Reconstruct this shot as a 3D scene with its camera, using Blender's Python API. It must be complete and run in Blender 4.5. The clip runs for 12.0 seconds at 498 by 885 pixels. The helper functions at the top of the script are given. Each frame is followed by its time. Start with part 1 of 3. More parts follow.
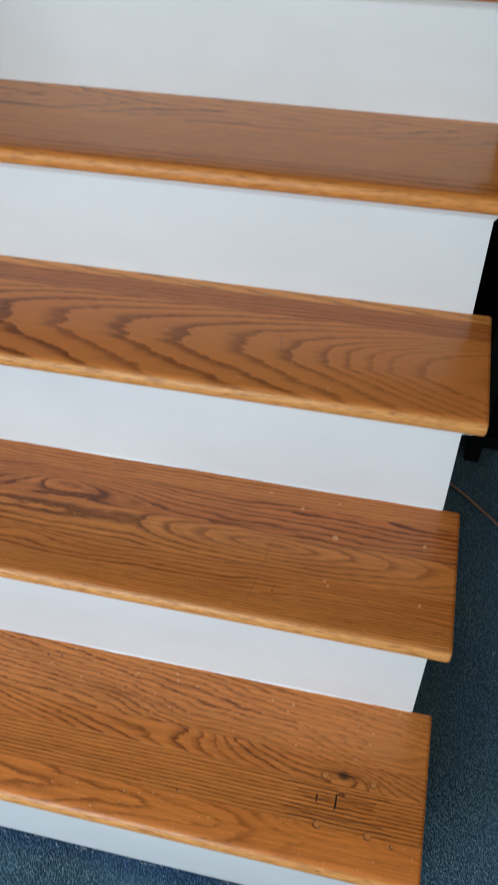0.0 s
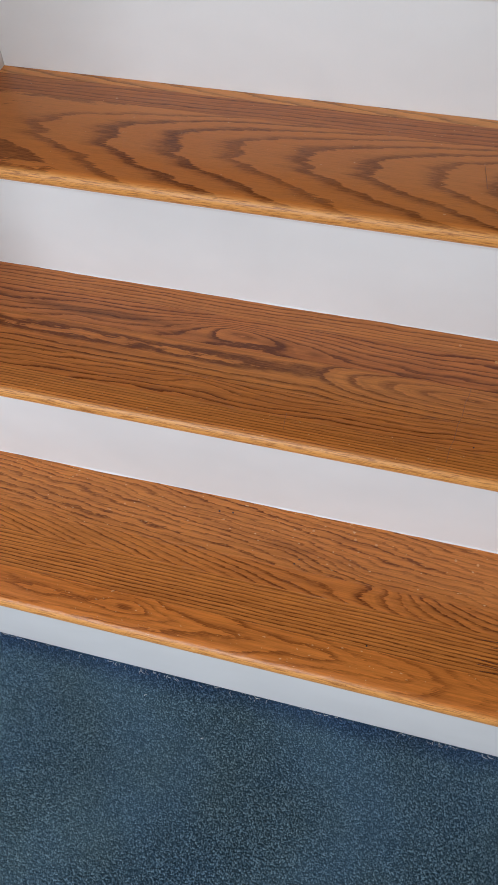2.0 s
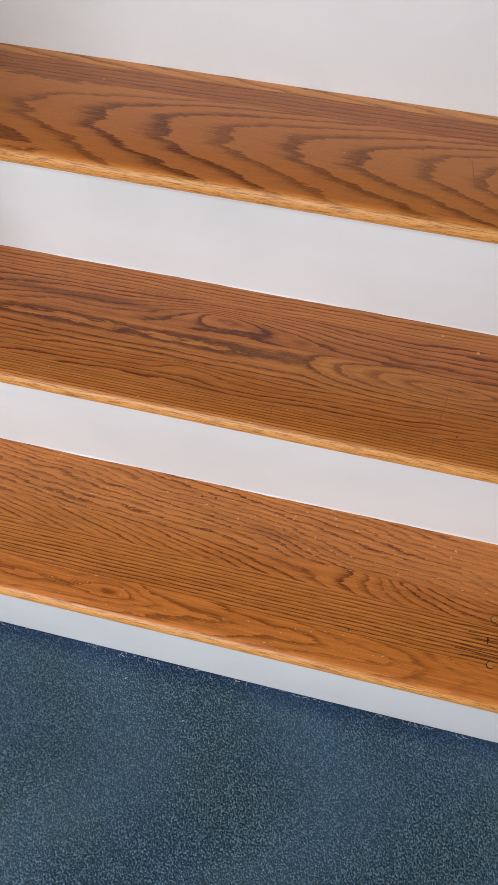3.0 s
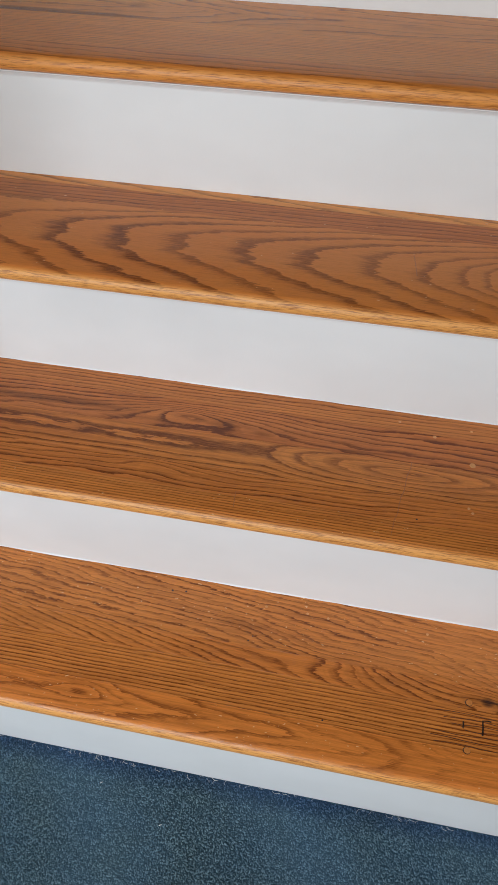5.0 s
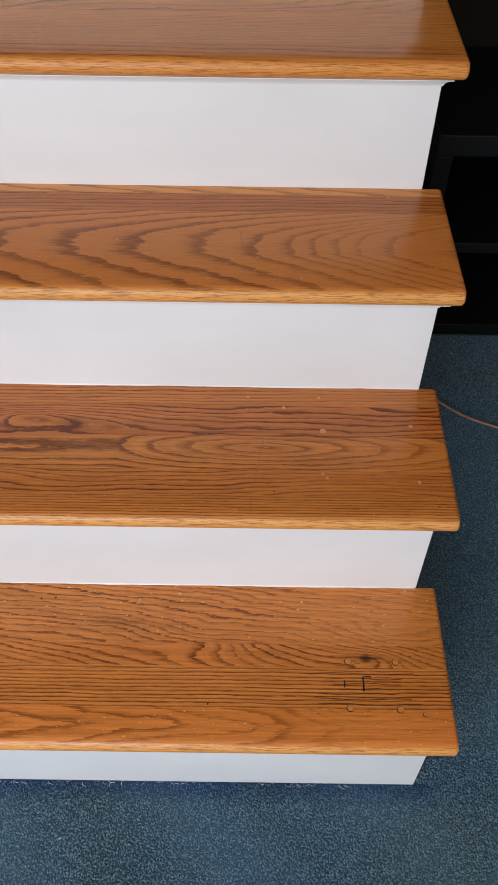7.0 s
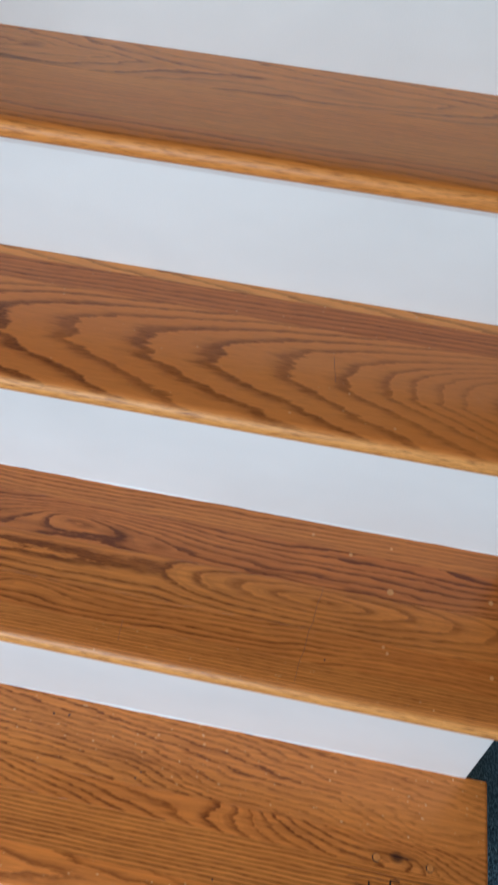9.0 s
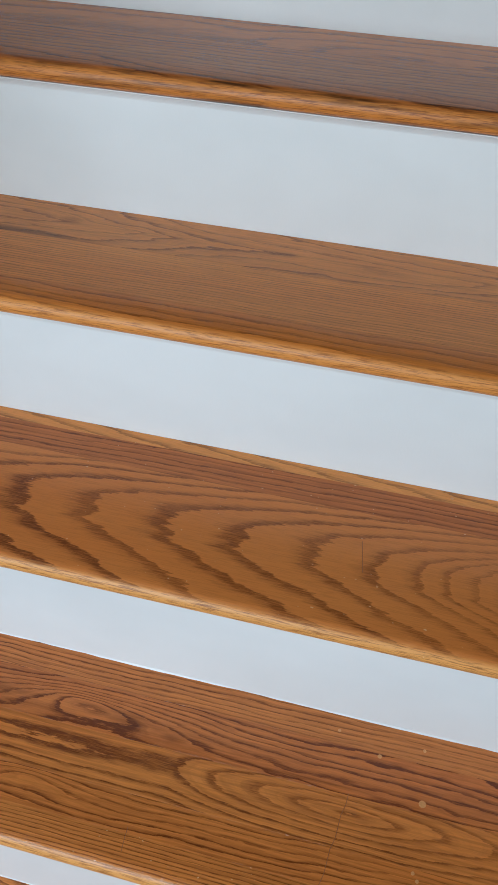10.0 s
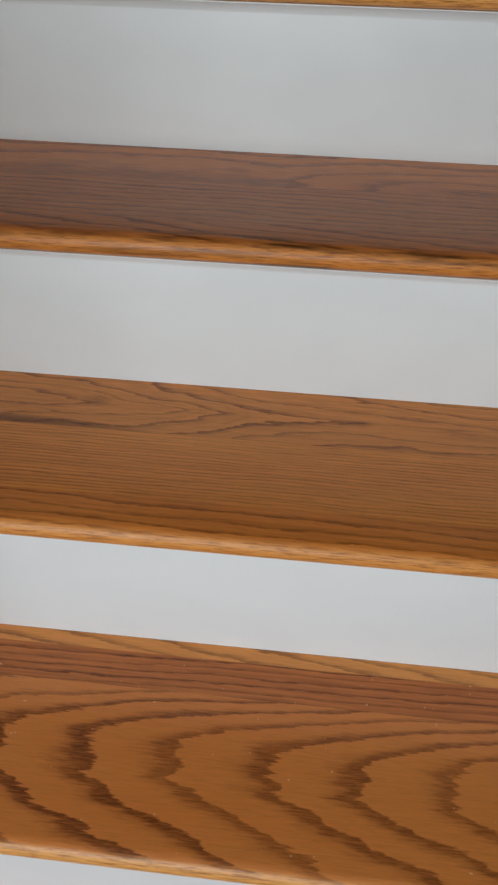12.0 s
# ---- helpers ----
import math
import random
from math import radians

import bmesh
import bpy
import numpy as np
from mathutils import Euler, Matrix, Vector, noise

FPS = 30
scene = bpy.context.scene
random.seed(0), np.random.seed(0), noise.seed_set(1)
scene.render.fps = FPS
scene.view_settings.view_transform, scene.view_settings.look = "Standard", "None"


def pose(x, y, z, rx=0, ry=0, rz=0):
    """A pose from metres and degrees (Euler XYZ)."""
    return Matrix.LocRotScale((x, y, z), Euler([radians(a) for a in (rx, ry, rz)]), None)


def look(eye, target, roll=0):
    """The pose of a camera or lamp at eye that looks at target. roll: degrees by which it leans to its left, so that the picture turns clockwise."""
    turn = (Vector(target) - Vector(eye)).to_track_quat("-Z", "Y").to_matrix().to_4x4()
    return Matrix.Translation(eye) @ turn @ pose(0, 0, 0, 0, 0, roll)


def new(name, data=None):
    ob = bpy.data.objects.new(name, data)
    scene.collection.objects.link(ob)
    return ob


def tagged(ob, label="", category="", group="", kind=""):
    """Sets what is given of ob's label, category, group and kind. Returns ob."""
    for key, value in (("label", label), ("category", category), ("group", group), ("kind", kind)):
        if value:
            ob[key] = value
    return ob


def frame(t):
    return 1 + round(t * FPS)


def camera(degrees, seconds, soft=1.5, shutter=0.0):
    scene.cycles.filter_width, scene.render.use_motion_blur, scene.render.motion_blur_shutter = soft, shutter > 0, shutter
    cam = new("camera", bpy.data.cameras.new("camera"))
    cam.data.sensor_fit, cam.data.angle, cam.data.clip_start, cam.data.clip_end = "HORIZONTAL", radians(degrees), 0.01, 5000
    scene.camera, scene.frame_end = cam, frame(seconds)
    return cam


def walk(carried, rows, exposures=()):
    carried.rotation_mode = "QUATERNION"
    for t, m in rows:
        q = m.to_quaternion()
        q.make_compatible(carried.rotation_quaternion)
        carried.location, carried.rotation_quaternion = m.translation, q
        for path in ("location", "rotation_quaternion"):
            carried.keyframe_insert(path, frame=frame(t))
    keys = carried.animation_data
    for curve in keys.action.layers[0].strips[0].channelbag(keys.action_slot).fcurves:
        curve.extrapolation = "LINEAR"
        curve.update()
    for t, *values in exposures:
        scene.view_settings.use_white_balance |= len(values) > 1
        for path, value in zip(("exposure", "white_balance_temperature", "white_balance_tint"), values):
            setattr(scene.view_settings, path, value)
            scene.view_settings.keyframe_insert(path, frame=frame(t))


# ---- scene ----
cam = camera(33.6, 12.0, soft=0.95, shutter=0.25)
PATH = [
    (0, (-0.124, -0.364, 1.266), (-0.439, 1.029, -0.134), -0.1),
    (0.5, (-0.146, -0.383, 1.2), (-0.448, 0.888, -0.314), 2.7),
    (1, (-0.198, -0.378, 1.196), (-0.607, 0.785, -0.379), 3.2),
    (1.5, (-0.268, -0.372, 1.2), (-0.668, 0.783, -0.383), 0.3),
    (2, (-0.317, -0.383, 1.202), (-0.684, 0.754, -0.402), -3.6),
    (2.5, (-0.353, -0.392, 1.198), (-0.608, 0.751, -0.422), 0.8),
    (3, (-0.355, -0.393, 1.213), (-0.611, 0.736, -0.418), 1.2),
    (3.5, (-0.362, -0.397, 1.213), (-0.617, 0.76, -0.398), 1.3),
    (3.7, (-0.362, -0.401, 1.221), (-0.638, 0.795, -0.358), 1.3),
    (5.3, (-0.28, -0.398, 1.23), (-0.533, 0.916, -0.255), -2.2),
    (5.5, (-0.258, -0.388, 1.233), (-0.387, 0.929, -0.266), -1.4),
    (6, (-0.24, -0.396, 1.224), (-0.245, 0.933, -0.271), -0.0),
    (6.5, (-0.253, -0.392, 1.213), (-0.25, 0.924, -0.293), 0.4),
    (7, (-0.268, -0.387, 1.217), (-0.268, 0.922, -0.295), 0.8),
    (7.2, (-0.279, -0.384, 1.221), (-0.281, 0.927, -0.289), 1.3),
    (8.8, (-0.294, -0.222, 1.234), (-0.452, 1.054, -0.297), 4.2),
    (9, (-0.295, -0.179, 1.24), (-0.44, 1.117, -0.276), 5.3),
    (9.5, (-0.277, -0.099, 1.281), (-0.544, 1.323, -0.1), 2.9),
    (10, (-0.278, -0.072, 1.278), (-0.603, 1.362, -0.077), 2.0),
    (10.5, (-0.338, -0.017, 1.279), (-0.665, 1.419, -0.074), 2.0),
    (11, (-0.436, 0.067, 1.295), (-0.697, 1.517, -0.058), 0.9),
    (11.5, (-0.477, 0.096, 1.291), (-0.661, 1.58, -0.036), 0.3),
    (12, (-0.492, 0.129, 1.315), (-0.643, 1.645, 0.019), 0.9),
]
# the clip's own drift of exposure and white balance
LIGHTNESS = [(0.0, -0.14, 6200, 6), (1.0, -0.21, 6300, 10), (1.5, -0.18, 6550, 13), (2.0, -0.29, 6750, 15), (2.5, -0.15, 6950, 16), (3.5, -0.15, 6950, 16), (5.5, -0.22, 6800, 11), (6.0, -0.10, 6850, 15),
             (7.0, -0.07, 6850, 16), (9.0, -0.12, 6100, 9), (9.8, -0.15, 6000, 5), (10.5, -0.22, 5950, 4), (11.0, -0.50, 6350, 7), (11.5, -0.40, 6600, 8), (12.0, -0.33, 6600, 8)]
walk(cam, [(t, look(eye, target, roll)) for t, eye, target, roll in PATH], LIGHTNESS)

# ---- world, sun and large lights ----
world = bpy.data.worlds.new("world")
scene.world = world
world.use_nodes = True
_sky = world.node_tree.nodes.new("ShaderNodeTexSky")
_sky.sky_type, _sky.sun_disc = "NISHITA", False
_sky.sun_elevation, _sky.sun_rotation = radians(38), radians(150)
_bg = world.node_tree.nodes["Background"]
_bg.inputs["Strength"].default_value = 0.12
world.node_tree.links.new(_sky.outputs[0], _bg.inputs["Color"])


def area_light(name, m, sx, sy, watts, colour):
    data = bpy.data.lights.new(name, "AREA")
    data.shape, data.size, data.size_y, data.energy, data.color = "RECTANGLE", sx, sy, watts, colour
    ob = new(name, data)
    ob.matrix_world = m
    return ob


# daylight that enters by the window behind and to one side of the stair's foot, and a weaker, warmer fill added across
# the room
area_light("window_daylight", look((-1.05, -1.82, 1.25), (-0.55, 0.6, 0.4)), 1.6, 1.1, 52, (0.81, 0.915, 1.0))
area_light("side_warm_fill", look((2.50, -1.15, 1.55), (-0.6, -0.2, 0.6)), 1.1, 1.2, 14, (1.0, 0.84, 0.64))

# ---- sizes of the stair ----
RISE, RUN, FIRST, OVER, THICK = 0.19, 0.215, 0.182, 0.021, 0.026
END = 0.0245  # how far the treads reach past the free end of the risers
LEFT, STEPS = -1.003, 7


def tread_z(k):
    return FIRST + (k - 1) * RISE


# ---- node helpers ----
def nodes_of(name):
    mat = bpy.data.materials.new(name)
    mat.use_nodes = True
    return mat, mat.node_tree, mat.node_tree.nodes["Principled BSDF"]


class Net:
    """Short calls to add and join nodes in one tree."""

    def __init__(self, tree):
        self.tree = tree

    def put(self, node, value, socket):
        if isinstance(value, bpy.types.NodeSocket):
            self.tree.links.new(value, node.inputs[socket])
        else:
            node.inputs[socket].default_value = value

    def math(self, op, a, b=0.0, c=None):
        n = self.tree.nodes.new("ShaderNodeMath")
        n.operation = op
        self.put(n, a, 0)
        self.put(n, b, 1)
        if c is not None:
            self.put(n, c, 2)
        return n.outputs[0]

    def stretched(self, co, scale):
        n = self.tree.nodes.new("ShaderNodeVectorMath")
        n.operation = "MULTIPLY"
        self.put(n, co, 0)
        n.inputs[1].default_value = scale
        return n.outputs[0]

    def noise(self, co, scale, detail=2.0, rough=0.5):
        n = self.tree.nodes.new("ShaderNodeTexNoise")
        self.put(n, co, "Vector")
        n.inputs["Scale"].default_value = scale
        n.inputs["Detail"].default_value = detail
        n.inputs["Roughness"].default_value = rough
        return n.outputs["Fac"]

    def ramp(self, fac, stops):
        n = self.tree.nodes.new("ShaderNodeValToRGB")
        e = n.color_ramp.elements
        while len(e) < len(stops):
            e.new(0.5)
        for el, (p, c) in zip(e, stops):
            el.position = p
            el.color = (c, c, c, 1) if isinstance(c, (int, float)) else (*c, 1)
        self.put(n, fac, "Fac")
        return n.outputs["Color"]

    def mix(self, fac, a, b, how="MIX"):
        n = self.tree.nodes.new("ShaderNodeMix")
        n.data_type, n.blend_type = "RGBA", how
        self.put(n, fac, 0)
        self.put(n, a if isinstance(a, bpy.types.NodeSocket) else (*a, 1), 6)
        self.put(n, b if isinstance(b, bpy.types.NodeSocket) else (*b, 1), 7)
        return n.outputs[2]

    def bump(self, height, strength, distance):
        n = self.tree.nodes.new("ShaderNodeBump")
        n.inputs["Strength"].default_value = strength
        n.inputs["Distance"].default_value = distance
        self.put(n, height, "Height")
        return n.outputs[0]

    def object_co(self):
        return self.tree.nodes.new("ShaderNodeTexCoord").outputs["Object"]


# ---- materials ----
OAK_LIGHT, OAK_DARK = (0.72, 0.264, 0.062), (0.182, 0.051, 0.0122)


def oak(name, zt, fx=0.0, x0=0.0, eye=False, yc=-3.0, up=0.0, down=0.0, dead=0.0, warp=1.0, depth=0.85, tint=(1, 1, 1), seed=0.0, fine=1.0, vary=0.6, thready=0.3, burn=None, lit_rim=(1.12, 1.36, 1.6), specks=0.0, whirls=(), tips=None, curl=None, sweep=0.0, narrow=0.62, streaks=(), inks=(), calm=None):
    """Varnished red oak whose growth rings run along x: fx rings a metre along the board from x0
    (eye: closing round x0), up and down rings a metre across it on both sides of the crown line yc.
    vary: how unlike the rings are; thready: how strong the long fibres show; burn: (y, half width) of a scorched, dirty line.
    whirls: (x, y, half length, half width, rings) where the grain closes round a knot; tips: where the pointed arches of a
    cathedral grain stand along the board, curl and sweep: how their upper and lower arms trail off; narrow: where in a ring
    its dark, porous band sets in; streaks: (x, y, half length, half width, strength) of dark mineral streaks,
    inks: of black stains soaked into the wood; calm: (x, share) past which the rings of this board grow faint."""
    mat, tree, bsdf = nodes_of(name)
    n = Net(tree)
    co = n.object_co()
    shift = tree.nodes.new("ShaderNodeVectorMath")
    shift.operation = "ADD"
    n.put(shift, co, 0)
    shift.inputs[1].default_value = (seed * 3.7, 0, seed * 1.3)
    moved = shift.outputs[0]
    sep = tree.nodes.new("ShaderNodeSeparateXYZ")
    n.put(sep, co, 0)
    x, y = sep.outputs[0], sep.outputs[1]
    # over the rounded nosing the rings go on down the edge
    y = n.math("SUBTRACT", y, n.math("MULTIPLY", n.math("SUBTRACT", zt, sep.outputs[2]), 0.8))
    wave = n.noise(n.stretched(moved, (5, 18, 18)), 1.0, 2.0, 0.45)
    small = n.noise(n.stretched(moved, (14, 70, 70)), 1.0, 2.0, 0.5)
    jag = n.noise(n.stretched(moved, (55, 430, 430)), 1.0, 2.0, 0.6)
    bend = n.math("MULTIPLY", n.math("SUBTRACT", wave, 0.5), warp * 2.2)
    bend = n.math("ADD", bend, n.math("MULTIPLY", n.math("SUBTRACT", small, 0.5), 0.5 + 0.35 * warp))
    rag = n.math("MULTIPLY", n.math("SUBTRACT", jag, 0.5), 0.36 * fine)
    dx = n.math("SUBTRACT", x, x0)
    dy = n.math("SUBTRACT", y, yc)
    if eye:
        dx = n.math("MAXIMUM", dx, -0.2)
        ex, ey = n.math("MULTIPLY", dx, fx), n.math("MULTIPLY", dy, up)
        dx = n.math("MULTIPLY", n.math("SQRT", n.math("ADD", n.math("MULTIPLY", ex, ex), n.math("MULTIPLY", ey, ey))), -1.0)
        fx, up, down = 1.0, 0.0, 0.0
    over = n.math("MAXIMUM", n.math("SUBTRACT", dy, dead), 0.0)
    under = n.math("MAXIMUM", n.math("SUBTRACT", n.math("MULTIPLY", dy, -1.0), dead), 0.0)
    if tips:
        over = n.math("MAXIMUM", dy, 0.0)
        trail = n.math("MULTIPLY", n.math("MULTIPLY", over, over), n.math("MULTIPLY_ADD", over, curl[1], curl[0]))
        along = n.math("SUBTRACT", n.math("SUBTRACT", x, trail), n.math("MULTIPLY", under, sweep))
        u = n.ramp(n.math("MULTIPLY_ADD", along, 0.4, 0.8), [(0.4 * p + 0.8, (i + 1) / 32) for i, p in enumerate(tips)])
        u = n.math("MULTIPLY", u, 32.0)
    else:
        u = n.math("MULTIPLY", dx, fx)
        u = n.math("SUBTRACT", u, n.math("MULTIPLY", over, up))
        u = n.math("SUBTRACT", u, n.math("MULTIPLY", under, down))
    for wx, wy, sx, sy, rings in whirls:
        qx = n.math("MULTIPLY", n.math("SUBTRACT", x, wx), 1 / sx)
        qy = n.math("MULTIPLY", n.math("SUBTRACT", y, wy), 1 / sy)
        q = n.math("ADD", n.math("MULTIPLY", qx, qx), n.math("MULTIPLY", qy, qy))
        u = n.math("ADD", u, n.math("DIVIDE", rings, n.math("ADD", 1.0, q)))
    flow = n.math("ADD", u, bend)
    u = n.math("ADD", flow, rag)
    ring = n.math("FRACT", u)
    each = tree.nodes.new("ShaderNodeTexWhiteNoise")
    each.noise_dimensions = "1D"
    n.put(each, n.math("FLOOR", u), "W")
    each = n.math("MULTIPLY_ADD", each.outputs["Value"], vary, 0.85 - 0.55 * vary)
    # the long edge of a board shows straight grain; its paler tint paints in window light on the nosing
    edge = n.math("SUBTRACT", zt, sep.outputs[2])
    edge_lines = n.noise(n.stretched(moved, (42, 300, 900)), 1.0, 3.0, 0.65)
    edge = n.ramp(n.math("MULTIPLY", edge, 100.0), [(0.12, 0.0), (0.5, 1.0)])
    band = n.ramp(ring, [(0.0, 0.0), (narrow - 0.1, 0.04), (narrow + 0.08, 0.35), (narrow + 0.2, 0.9), (0.955, 1.0), (1.0, 0.0)])
    streak = n.noise(n.stretched(moved, (42, 900, 900)), 1.0, 2.0, 0.6)
    pores = n.ramp(streak, [(0.0, 1.0), (0.38, 0.8), (0.50, 0.0), (1.0, 0.0)])
    thread = n.noise(n.stretched(moved, (7, 330, 330)), 1.0, 2.0, 0.6)
    broad = n.noise(n.stretched(moved, (1.8, 11, 11)), 1.0, 2.0)
    # finer lines between the rings, that flow with them
    lane = tree.nodes.new("ShaderNodeCombineXYZ")
    n.put(lane, n.math("MULTIPLY", x, 11.0), 0)
    n.put(lane, n.math("MULTIPLY", flow, 3.1), 1)
    lane.inputs[2].default_value = seed
    lane = n.ramp(n.noise(lane.outputs[0], 1.0, 3.0, 0.65), [(0.36, 0.5), (0.56, 0.0)])
    # the dark bands are rows of short open pores
    dashes = n.ramp(n.noise(n.stretched(moved, (60, 1150, 1150)), 1.0, 2.0, 0.6), [(0.36, 0.5), (0.58, 1.0)])
    light = tuple(a * b for a, b in zip(OAK_LIGHT, tint))
    dark = tuple(a * b for a, b in zip(OAK_DARK, tint))
    shade = n.math("MULTIPLY", band, n.math("MULTIPLY", each, n.math("MULTIPLY_ADD", broad, 0.9, depth - 0.42)))
    shade = n.math("MULTIPLY", shade, dashes)
    # fainter grain imitates the lost reflection towards the free end
    if calm:
        fade = n.ramp(n.math("MULTIPLY_ADD", n.math("SUBTRACT", n.math("MULTIPLY_ADD", wave, 0.08, x), calm[0]), 6.0, 0.3), [(0.1, 1.0), (0.9, calm[1])])
        shade, lane = n.math("MULTIPLY", shade, fade), n.math("MULTIPLY", lane, fade)
    colour = n.mix(n.math("MULTIPLY", lane, (0.0 if tips else 0.5 * depth)), light, dark)
    colour = n.mix(n.math("MINIMUM", n.math("MULTIPLY", shade, 1.3), 1.0), colour, dark)
    soaked = [(*v, tuple(0.45 * c for c in dark)) for v in streaks] + [(*v, (0.010, 0.010, 0.012)) for v in inks]
    for mx, my, sx, sy, strength, tone in soaked:
        qx = n.math("MULTIPLY", n.math("SUBTRACT", x, mx), 1 / sx)
        qy = n.math("MULTIPLY", n.math("SUBTRACT", n.math("ADD", y, n.math("MULTIPLY", bend, 0.004)), my), 1 / sy)
        q = n.math("ADD", n.math("MULTIPLY", qx, qx), n.math("MULTIPLY", qy, qy))
        q = n.math("MULTIPLY", n.ramp(q, [(0.1, 1.0), (1.0, 0.0)]), n.math("MULTIPLY_ADD", dashes, 0.6 * strength, 0.4 * strength))
        colour = n.mix(q, colour, tone)
    colour = n.mix(n.ramp(thread, [(0.35, thready), (0.6, 0.0)]), colour, dark)
    colour = n.mix(n.math("MULTIPLY", pores, n.math("MULTIPLY_ADD", band, 0.36, 0.14)), colour, tuple(0.58 * c for c in dark))
    colour = n.mix(n.ramp(broad, [(0.3, 0.0), (0.75, 0.5)]), colour, n.mix(1.0, colour, (0.92, 0.70, 0.52), "MULTIPLY"))
    pale = n.mix(n.ramp(edge_lines, [(0.36, 0.75), (0.52, 0.0)]), tuple(a * b for a, b in zip(OAK_LIGHT, lit_rim)), tuple(1.25 * c for c in dark))
    colour = n.mix(edge, colour, pale)
    if burn:
        blot = n.ramp(n.noise(n.stretched(moved, (9, 110, 110)), 1.0, 3.0, 0.6), [(0.50, 0.0), (0.64, 0.85)])
        near = n.math("ABSOLUTE", n.math("SUBTRACT", sep.outputs[1], burn[0]))
        near = n.ramp(n.math("MULTIPLY", near, 0.5 / burn[1]), [(0.2, 1.0), (0.8, 0.0)])
        colour = n.mix(n.math("MULTIPLY", blot, near), colour, (0.025, 0.012, 0.006))
    if specks:
        chips = n.noise(n.stretched(moved, (170, 300, 300)), 1.0, 1.0, 0.4)
        colour = n.mix(n.ramp(chips, [(0.80 - 0.07 * specks, 0.0), (0.82 - 0.07 * specks, 0.75)]), colour, (0.80, 0.50, 0.24))
    dust = n.noise(moved, 38.0, 3.0, 0.6)
    n.put(bsdf, colour, "Base Color")
    n.put(bsdf, n.math("ADD", n.math("MULTIPLY_ADD", dust, 0.13, 0.09), n.math("MULTIPLY", edge, 0.24)), "Roughness")
    bsdf.inputs["Specular IOR Level"].default_value = 0.38
    n.put(bsdf, n.bump(n.math("SUBTRACT", 1.0, n.math("MULTIPLY", pores, 0.8)), 0.22, 0.0006), "Normal")
    return mat


def paint(name, colour, rough=0.35, relief=0.12, patch=0.05):
    """Brushed paint with faint roller texture and uneven cover."""
    mat, tree, bsdf = nodes_of(name)
    n = Net(tree)
    co = n.object_co()
    blot = n.noise(n.stretched(co, (3, 3, 5)), 1.0, 3.0, 0.55)
    stipple = n.noise(co, 420.0, 2.0)
    worn = tuple(c * (1 - patch * 2) for c in colour)
    n.put(bsdf, n.mix(n.ramp(blot, [(0.35, 0.0), (0.7, 1.0)]), colour, worn), "Base Color")
    n.put(bsdf, n.math("MULTIPLY_ADD", blot, 0.15, rough - 0.07), "Roughness")
    n.put(bsdf, n.bump(n.math("ADD", stipple, n.math("MULTIPLY", blot, 3.0)), relief, 0.0012), "Normal")
    return mat


def plain(name, colour, rough=0.5, spread=0.25, scale=60.0, gloss=0.5):
    mat, tree, bsdf = nodes_of(name)
    n = Net(tree)
    v = n.noise(n.object_co(), scale, 3.0, 0.6)
    n.put(bsdf, n.mix(v, tuple(c * (1 - spread) for c in colour), tuple(min(1, c * (1 + spread)) for c in colour)), "Base Color")
    bsdf.inputs["Roughness"].default_value = rough
    bsdf.inputs["Specular IOR Level"].default_value = gloss
    n.put(bsdf, n.bump(v, 0.1, 0.001), "Normal")
    return mat


def carpet_material(name, tufts):
    mat, tree, bsdf = nodes_of(name)
    n = Net(tree)
    co = n.object_co()
    broad = n.noise(co, 5.0, 3.0, 0.55)
    fibre = n.noise(co, 900.0, 2.0)
    if tufts:
        geo = tree.nodes.new("ShaderNodeNewGeometry")
        pick = geo.outputs["Random Per Island"]
    else:
        pick = n.math("MULTIPLY", n.noise(co, 260.0, 1.0), 0.5)
    base = n.mix(n.math("POWER", pick, 1.3), (0.054, 0.122, 0.186), (0.190, 0.335, 0.450))
    base = n.mix(n.ramp(broad, [(0.38, 0.0), (0.62, 0.8)]), base, n.mix(1.0, base, (1.14, 1.0, 0.83), "MULTIPLY"))
    # the shade along the stair's foot, painted into the carpet colour as a dark blue band
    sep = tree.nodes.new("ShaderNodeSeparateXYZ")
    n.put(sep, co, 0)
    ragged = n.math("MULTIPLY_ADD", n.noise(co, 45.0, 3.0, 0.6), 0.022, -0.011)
    foot_shade = n.ramp(n.math("MULTIPLY_ADD", n.math("ADD", sep.outputs[1], ragged), 20.0, 0.5), [(0.22, 0.0), (0.80, 1.0), (0.93, 1.0), (0.95, 0.0)])
    foot_shade = n.math("MULTIPLY", foot_shade, n.ramp(n.math("MULTIPLY_ADD", n.math("ADD", sep.outputs[0], ragged), -12.0, 0.3), [(0.0, 0.0), (0.5, 1.0)]))
    base = n.mix(n.math("MULTIPLY", foot_shade, 0.8), base, n.mix(1.0, base, (0.28, 0.42, 0.72), "MULTIPLY"))
    base = n.mix(n.math("MULTIPLY", fibre, 0.4), base, n.mix(1.0, base, (0.5, 0.55, 0.6), "MULTIPLY"))
    # the pile's self-shadowing, put into the backing's colour where no tufts stand
    if not tufts:
        base = n.mix(1.0, base, (0.76, 0.76, 0.76), "MULTIPLY")
    n.put(bsdf, base, "Base Color")
    bsdf.inputs["Roughness"].default_value = 0.9
    bsdf.inputs["Specular IOR Level"].default_value = 0.2
    bsdf.inputs["Sheen Weight"].default_value = 0.12
    n.put(bsdf, n.bump(fibre, 0.5, 0.002), "Normal")
    return mat


